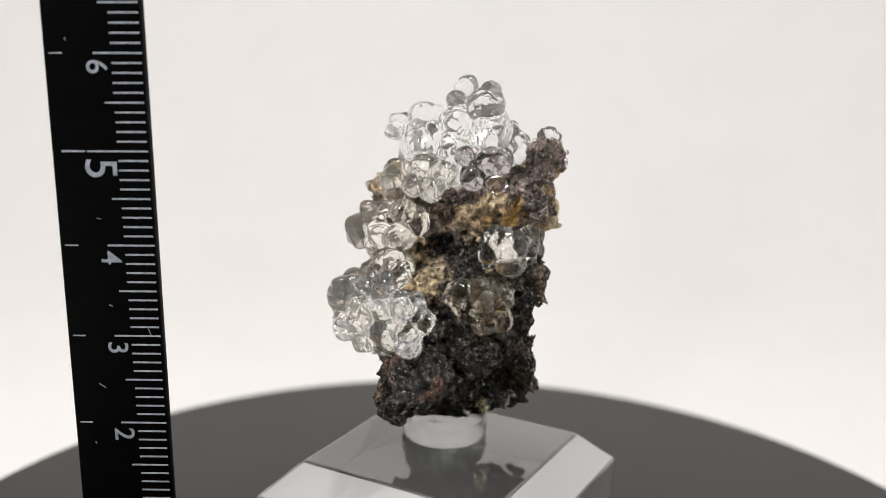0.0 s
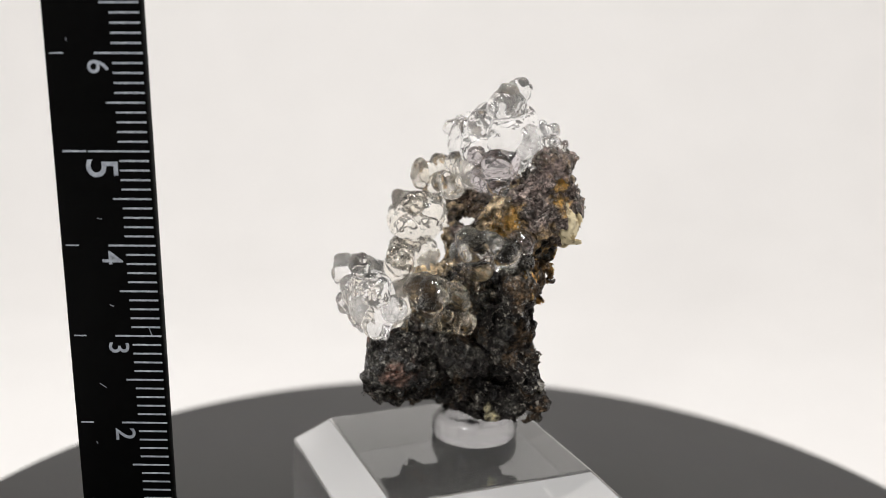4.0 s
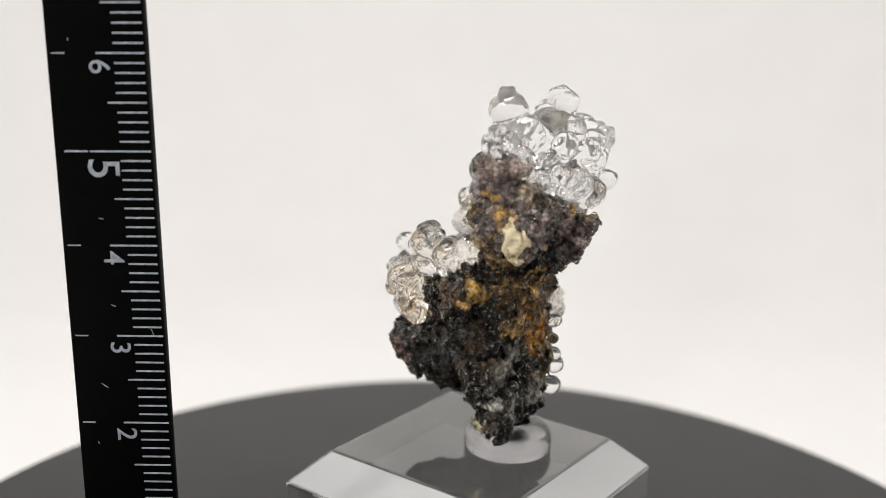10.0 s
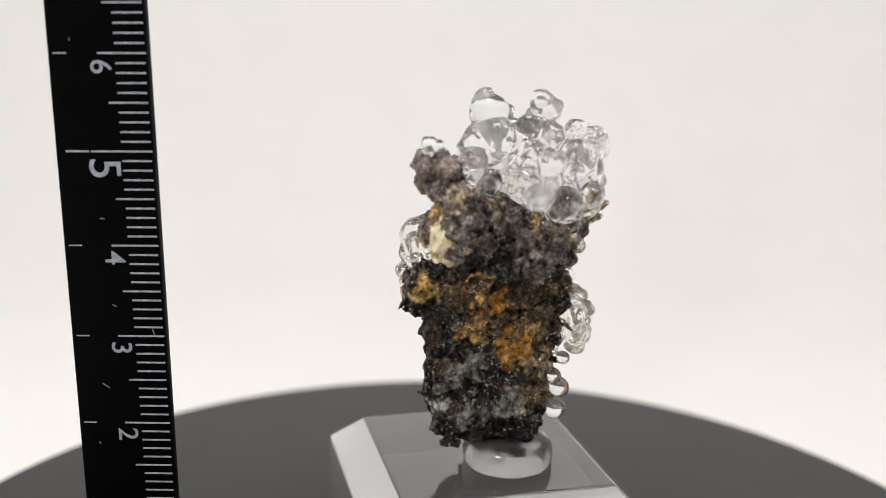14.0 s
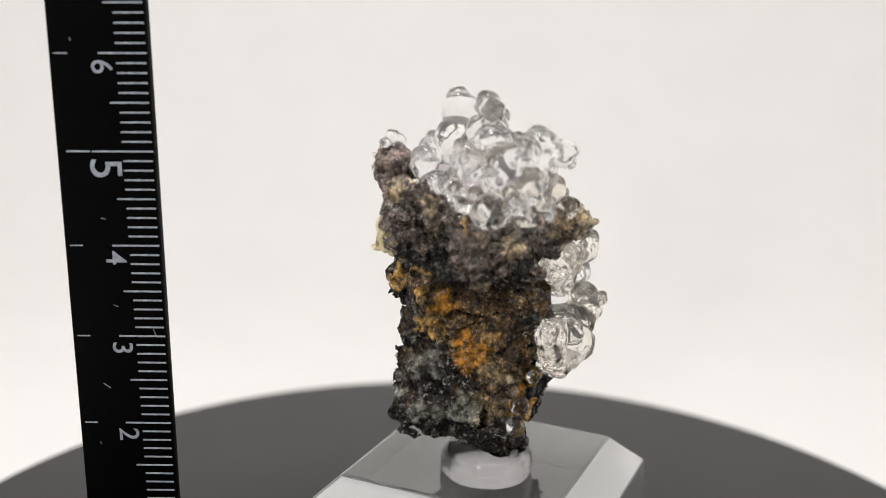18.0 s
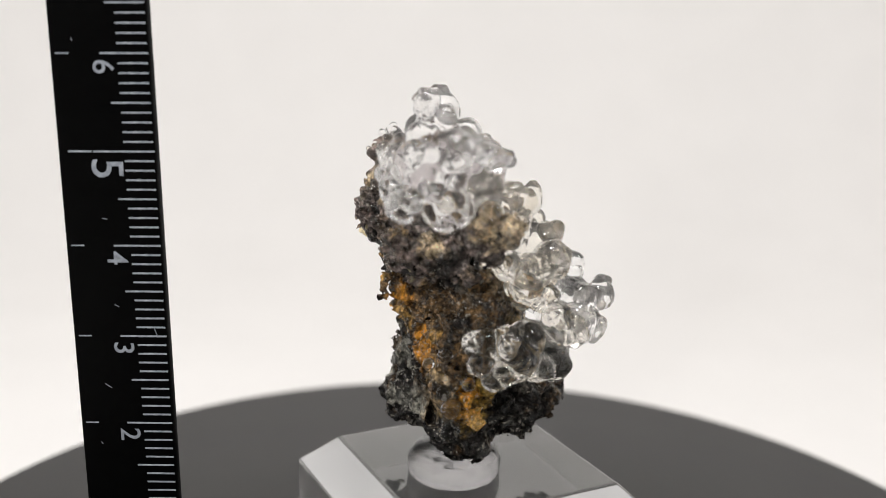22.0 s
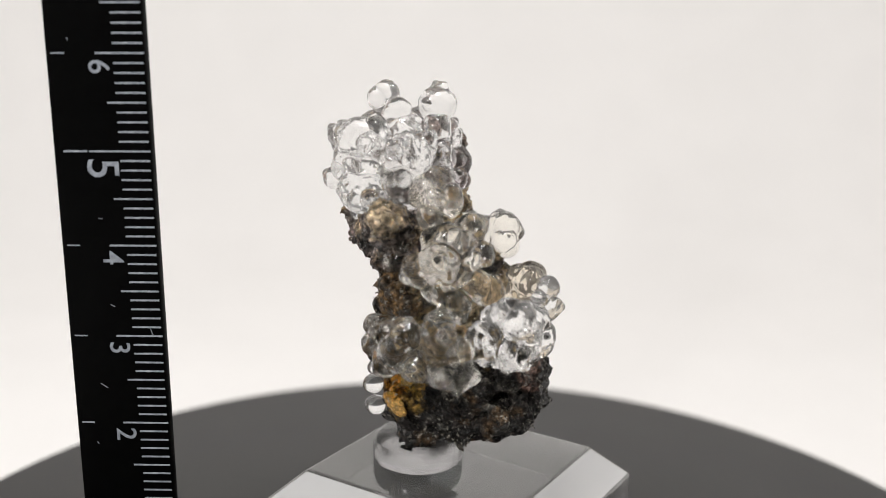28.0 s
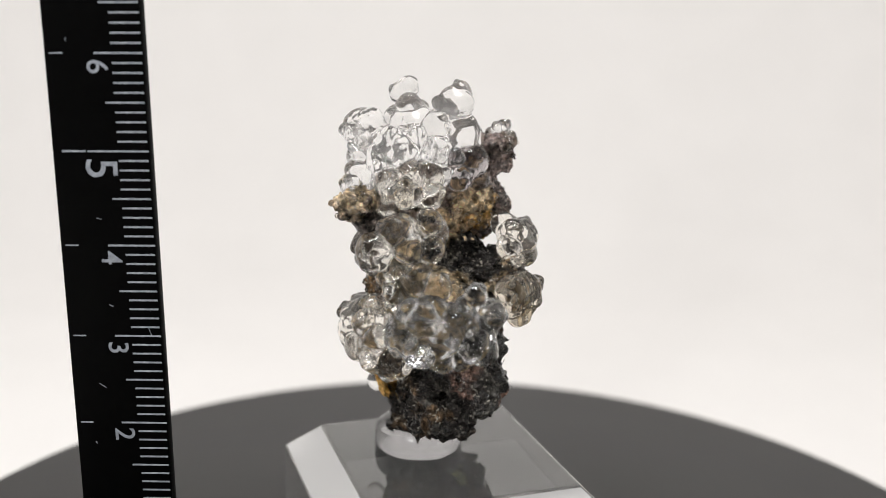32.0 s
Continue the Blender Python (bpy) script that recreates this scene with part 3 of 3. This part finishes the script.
CROWN_CRUST = [(8.8, 3.4, 57.0, 3.0), (5.0, 8.4, 52.5, 3.6), (0.6, 11.6, 49.5, 3.6), (-9.8, 9.0, 52.0, 3.6), (-5.0, 4.0, 50.6, 3.0), (7.0, 7.6, 51.0, 3.0), (-3.0, 2.4, 48.0, 3.0),
               (-0.6, 12.0, 46.4, 3.0), (3.6, 10.4, 50.6, 3.4), (-3.4, 11.4, 49.0, 3.0), (3.0, 2.0, 50.0, 2.6), (0.0, 2.4, 49.0, 2.6)]
WAIST_CRUST = [(-1.0, -4.0, 44.0, 4.0), (4.0, -4.0, 42.0, 3.0), (-5.5, -3.0, 45.0, 3.0), (-8.5, 3.0, 42.0, 3.6), (1.0, -4.0, 47.0, 3.0), (-7.5, -2.0, 39.0, 3.0), (-3.0, 0.0, 47.0, 3.0)]


KNOB_BEADS = [(8.9, 3.0, 58.1, 0.7), (9.6, 3.8, 57.5, 0.55), (8.0, 3.4, 57.8, 0.6), (9.3, 2.2, 57.1, 0.5), (8.2, 4.4, 57.2, 0.55)]
DRIPS = [(1.7, -6.6, 38.5, 0.42, 2.8), (3.4, -5.8, 38.4, 0.45, 2.8), (2.5, -6.2, 39.4, 0.5, 1.4)]


def rough_field(lumps, seed, style):
    """Lumps broken up into crags, pits and splinters, or for a crust into round warts."""
    blobs = [(x, y, z, r, r, r) for x, y, z, r in lumps]
    beads = SIDE_BEADS + LOWER_BEADS + REAR_BEADS + FRONT_BEADS + APRON_BEADS + LONE_BEADS + FRONT_DROP + MID_BEADS
    sockets = []
    for b in beads:
        # the rock opens outward round every bead that sits on it
        l = math.hypot(b[0], b[1]) + 0.01
        r = b[3] * 0.95 + 0.1
        sockets.append((b[0] + b[0] / l * 0.9, b[1] + b[1] / l * 0.9, b[2], r, r, r))

    caves = [(x, y, z, r, r, r) for x, y, z, r in CAVES]

    def rough(p):
        return np.maximum(blob_field(p, blobs, 0.4), -np.minimum(blob_field(p, sockets, 0.2), blob_field(p, caves, 0.3)))

    def field(p):
        d = rough(p)
        near = np.abs(d) < 1.6
        q = p[near]
        warp = np.stack([value_noise(q, 1.6, seed + s) for s in (11, 12, 13)], 1) * 0.55
        w = q + warp
        if style == "warts":
            f1, _ = worley(q + warp * 0.4, 1.3, seed + 20)
            g1, _ = worley(q + warp * 0.2, 0.65, seed + 21)
            f3, f4 = worley(w, 2.2, seed + 24)
            n = 0.60 * value_noise(w, 2.6, seed) + 0.60 * (f1 * f1 - 0.3) + 0.40 * (g1 * g1 - 0.3) + 0.7 * (0.4 - np.clip(f4 - f3, 0, 0.7)) + facets(w, 1.9, seed + 22, 0.25) + facets(q, 0.6, seed + 23, 0.12)
        else:
            f1, f2 = worley(w, 2.0, seed + 20)
            n = 0.65 * value_noise(w, 3.1, seed) + 0.85 * (0.42 - np.clip(f2 - f1, 0, 0.75))
            n += facets(q + warp * 0.2, 2.4, seed + 21, 0.28) + facets(q + warp * 0.1, 1.0, seed + 22, 0.18) + facets(q, 0.5, seed + 23, 0.07)
        d[near] += n + 0.2
        return d
    return field, rough


def paint(me, P, seed, base=COAL):
    """Store the mineral colour of every point of the rock."""
    jitter = np.stack([value_noise(P, 1.3, seed + s) for s in (1, 2, 3)], 1) * 0.9 + np.stack([value_noise(P, 0.45, seed + s) for s in (4, 5, 6)], 1) * 0.5
    Q = P + jitter
    col = np.tile(np.array(base), (len(P), 1)) * (1 + 0.45 * value_noise(P, 1.0, seed + 7))[:, None]
    # streaks of brown and grey through the rock
    dark = ((0.095, 0.062, 0.036), 2.3, 20), ((0.105, 0.10, 0.088), 1.4, 21), ((0.012, 0.011, 0.011), 1.9, 22)
    brown = ((0.40, 0.28, 0.15), 2.1, 20), ((0.30, 0.26, 0.24), 1.3, 21), ((0.035, 0.03, 0.027), 1.7, 22)
    for c, cell, k in dark if base == COAL else brown:
        w = np.clip(1.6 * value_noise(Q, cell, seed + k) - 0.25, 0, 1)[:, None]
        col = col * (1 - w) + np.array(c) * w
    grain = np.ones(len(P))
    patchy = np.clip(0.85 + 0.7 * value_noise(P, 0.9, seed + 9) + 0.5 * value_noise(P, 0.35, seed + 10), 0, 1)
    tone = np.clip(0.9 + 0.75 * value_noise(P, 0.9, seed + 13) + 0.55 * value_noise(P, 0.4, seed + 14), 0.12, 1.25)
    for x, y, z, r, c in ZONES:
        d = np.sqrt(((Q - np.array((x, y, z))) ** 2).sum(1)) / r
        w = np.clip((1.02 - d) / 0.35, 0, 1)
        w = w * patchy
        col = col * (1 - w[:, None]) + np.array(c) * (w * tone)[:, None]
        grain = np.minimum(grain, 1 - w * (0.5 if max(c) > 0.3 else 0.0))
    at = me.color_attributes.new("mineral", "FLOAT_COLOR", "POINT")
    at.data.foreach_set("color", np.c_[col, grain].astype(np.float32).ravel())


def bead_crust(name, P, zones, count, seed, parent, label, mat=None, least=0.16, most=0.40):
    """Tiny beads sprinkled over the crust inside the given zones: x, y, z, reach."""
    rng = np.random.default_rng(seed)
    keep = np.zeros(len(P), bool)
    for x, y, z, r in zones:
        keep |= ((P - np.array((x, y, z))) ** 2).sum(1) < r * r
    spots = P[keep]
    spots = spots[rng.choice(len(spots), min(count, len(spots)), replace=False)]
    bm = bmesh.new()
    bmesh.ops.create_icosphere(bm, subdivisions=2, radius=1.0)
    ball = np.array([v.co[:] for v in bm.verts])
    tris = np.array([[v.index for v in f.verts] for f in bm.faces])
    bm.free()
    n = len(spots)
    size = rng.uniform(least, most, (n, 1, 1)) ** 1.3 * most ** -0.3 * rng.uniform(0.85, 1.2, (n, 1, 3))
    V = (spots[:, None, :] + ball[None] * size).reshape(-1, 3) * MM
    F = (tris[None] + (np.arange(n) * len(ball))[:, None, None]).reshape(-1, 3)
    me = bpy.data.meshes.new(name)
    me.from_pydata(V, [], F.tolist())
    me.polygons.foreach_set("use_smooth", np.ones(len(F), dtype=bool))
    return tagged(part(name, me, mat or HONEY, parent, label), kind="stuff")


def rock_part(name, lumps, seed, parent, label, base=COAL, style="crags", h=0.16, mat=None):
    L = np.array(lumps)
    lo, hi = (L[:, :3] - L[:, 3:]).min(0) - 1.6, (L[:, :3] + L[:, 3:]).max(0) + 1.6
    field, rough = rough_field(lumps, seed, style)
    P, F = largest_piece(*surface(field, lo, hi, h, 0, rough, 1.1), 2500)
    me = mesh_from(name, P, F, mat or ROCK, style == "warts")
    paint(me, P, seed, base)
    ob = part(name, me, None, parent, label)
    return ob, P


def glass_part(name, beads, mat, parent, label, k=0.1, h=0.2, swell=1.02, buds=8, lobe=0.1, cell=1.1):
    """A fused cluster of clear beads, creased into lobes: x, y, z, radius and, where a bead is drawn out, its height over its width."""
    rng = random.Random(len(beads))
    blobs = []
    for b in beads:
        u, v = rng.uniform(0.9, 1.12) * swell, rng.uniform(0.9, 1.12) * swell
        blobs.append((b[0], b[1], b[2], b[3] * u, b[3] * v, b[3] * swell * (b[4] if len(b) > 4 else 1.0)))
        for _ in range(buds):
            # smaller beads budding from the larger one
            a, e, q = rng.uniform(0, 6.283), rng.uniform(-1.1, 1.0), rng.uniform(0.32, 0.55)
            o = b[3] * rng.uniform(0.66, 0.82)
            blobs.append((b[0] + o * math.cos(a) * math.cos(e), b[1] + o * math.sin(a) * math.cos(e), b[2] + o * math.sin(e), b[3] * q, b[3] * q, b[3] * q * rng.uniform(0.9, 1.3)))
    L = np.array(blobs)
    lo, hi = (L[:, :3] - L[:, 3:]).min(0) - 0.8, (L[:, :3] + L[:, 3:]).max(0) + 0.8

    def field(p):
        d = blob_field(p, blobs, k) + 0.1 * value_noise(p, 1.2, len(beads))
        if lobe:
            w = p + np.stack([value_noise(p, 1.5, len(beads) + c) for c in (1, 2, 3)], 1) * 0.35
            f1, _ = worley(w, cell, 31 + len(beads))
            d = d + lobe * (f1 * f1 - 0.42)
        return d

    P, F = largest_piece(*surface(field, lo, hi, h, polish=1, margin=0.3), 60)
    return part(name, mesh_from(name, P, F, mat), None, parent, label)


def specimen():
    s = empty("mineral_specimen", "dark craggy rock with ochre patches, crusted with clear glassy beads", "mineral")
    rock_part("rock_foot", FOOT_LUMPS + FOOT_CHIPS, 100, s, "nearly black craggy rock with ochre hollows")
    _, waist = rock_part("rock_waist", WAIST_LUMPS + WAIST_CHIPS, 200, s, "black and ochre craggy rock")
    _, crown = rock_part("rock_crown", CROWN_LUMPS + CROWN_CHIPS, 300, s, "purplish brown warty crust", (0.20, 0.158, 0.142), "warts")
    rock_part("pale_nub", NUB_LUMPS, 400, s, "pale yellow broken face", CREAM, "crags", 0.15, PALE)
    for beads, mat, label in ((CROWN_TOP + CROWN_BACK + CROWN_CORE, HYALITE, "clear glassy bubble cluster on top"), (FRONT_DROP, SMOKY, "smoky clear drop"),
                         (SIDE_BEADS, HONEY, "clear glassy drops over tan crust"), (LOWER_BEADS, HYALITE, "clear water-like bead cluster"),
                         (MID_BEADS, HONEY, "tan-tinted clear drops"), (REAR_BEADS, HONEY, "large clear drops with a brown tint"), (FRONT_BEADS, HONEY, "clear beads over brown rock"), (APRON_BEADS, UMBER, "brownish clear bead apron")):
        glass_part("opal_growth", beads, mat, s, label, swell=1.04, h=0.175)
    bead_crust("bead_crust", crown, CROWN_CRUST, 900, 9, s, "fine glassy bead crust")
    bead_crust("bead_crust", waist, WAIST_CRUST, 600, 19, s, "fine glassy bead crust")
    glass_part("opal_growth", KNOB_BEADS, HYALITE, s, "small clear beads on the knob of crust", h=0.14, buds=3)
    glass_part("opal_drip", DRIPS, UMBER, s, "brownish clear drips below the bead apron", h=0.13, buds=1, lobe=0.08, cell=0.8)
    for b in LONE_BEADS:
        glass_part("opal_bead", [b], HYALITE, s, "single clear bead", h=0.15, buds=0, lobe=0)
    return s


SPECIMEN = specimen()


# ---------------------------------------------------------------- the ruler
def ruler():
    """Black plastic ruler standing on end; its origin is the printed zero's edge, height in millimetres upward."""
    r = empty("ruler", "upright black plastic ruler with white millimetre marks", "ruler")
    T = 1.6
    ob = part("blade", box_bm(-10.6 * MM, -0.35 * MM, 0, T * MM, -6.3 * MM, 156 * MM, 0.0003, 2), BLACK, r)
    smooth(ob)
    tick_meshes = {}
    rng = random.Random(4)

    def tick(x0, x1, z, w):
        key = (round(x1 - x0, 2), round(w, 2), rng.randrange(3))
        if key not in tick_meshes:
            bm = box_bm(0, (x1 - x0) * MM, -0.00003, 0.00003, -w / 2 * MM, w / 2 * MM, 0.00002, 1)
            me = bpy.data.meshes.new("tick")
            bm.to_mesh(me)
            bm.free()
            me.materials.append(INK)
            tick_meshes[key] = me
        o = new("tick", tick_meshes[key])
        o.parent = r
        o.location = (x0 * MM, -0.00002, z * MM)

    for n in range(0, 91):
        if n % 10 == 0:
            long = 6.4 if n % 50 == 0 else 5.0
            tick(-0.45 - long, -0.45, n, 0.19)
            if n % 50 == 0:
                tick(-9.5, -7.05, n, 0.2)
            else:
                tick(-10.0, -8.6, n, 0.14)
        else:
            tick(-0.5 - (4.1 if n % 5 == 0 else 3.15), -0.55, n, 0.19)
    for n in range(1, 9):
        cu = bpy.data.curves.new("numeral", "FONT")
        cu.body, cu.size, cu.align_x, cu.extrude, cu.offset = str(n), (4.75 if n == 5 else 3.1) * MM, "CENTER", 0.00003, 0.00001
        tmp = new("numeral_shape", cu)
        bpy.context.view_layer.update()
        me = bpy.data.meshes.new_from_object(tmp.evaluated_get(bpy.context.evaluated_depsgraph_get()))
        bpy.data.objects.remove(tmp)
        me.materials.clear()
        me.materials.append(INK)
        o = new("numeral", me)
        o.parent = r
        # the figures lie on their side, their heads toward the marks
        o.matrix_local = Matrix.Translation(((-7.1 if n == 5 else -6.2) * MM, -0.00003, (n * 10 - (1.8 if n == 5 else 1.35)) * MM)) @ pose(0, 0, 0, 90) @ pose(0, 0, 0, 0, 0, -90)
    # a few fine scratches and specks
    for x, z, w, a in ((-7.2, 24.3, 0.9, 35), (-1.6, 30.5, 0.8, 70), (-6.2, 42.9, 0.5, 10), (-8.2, 61.4, 0.35, 80), (-5.6, 33.4, 0.5, 25), (-8.4, 17.6, 0.3, 60)):
        bm = box_bm(-w / 2 * MM, w / 2 * MM, -0.00002, 0.00002, -0.03 * MM, 0.03 * MM)
        o = part("scratch", bm, INK, r)
        o.matrix_local = Matrix.Translation((x * MM, -0.00002, z * MM)) @ pose(0, 0, 0, 0, a, 0)
    return r


RULER = ruler()


# ---------------------------------------------------------------- what moves
def motions():
    for thing in (TABLE, BLOCK, PAD, SPECIMEN):
        walk(thing, [(t, pose(0, 0, 0, 0, 0, TURN * t)) for t in range(0, 33, 2)])
    # the plate drags the foot of the ruler a little to and fro
    slide = [(0.0, 0.0), (3.5, 0.09), (6.0, 0.14), (9.0, 0.24), (13.0, 0.39), (17.0, 0.48), (20.0, 0.58), (22.0, 0.66), (23.0, 0.70), (24.0, 0.62), (25.0, 0.47), (26.5, 0.33), (27.5, 0.25), (29.0, 0.15), (32.0, 0.05)]
    walk(RULER, [(t, Matrix.Translation(((-31.68 + d) * MM, -9.3 * MM, 6.65 * MM)) @ pose(0, 0, 0, -0.57, -1.41, 0)) for t, d in slide])


motions()
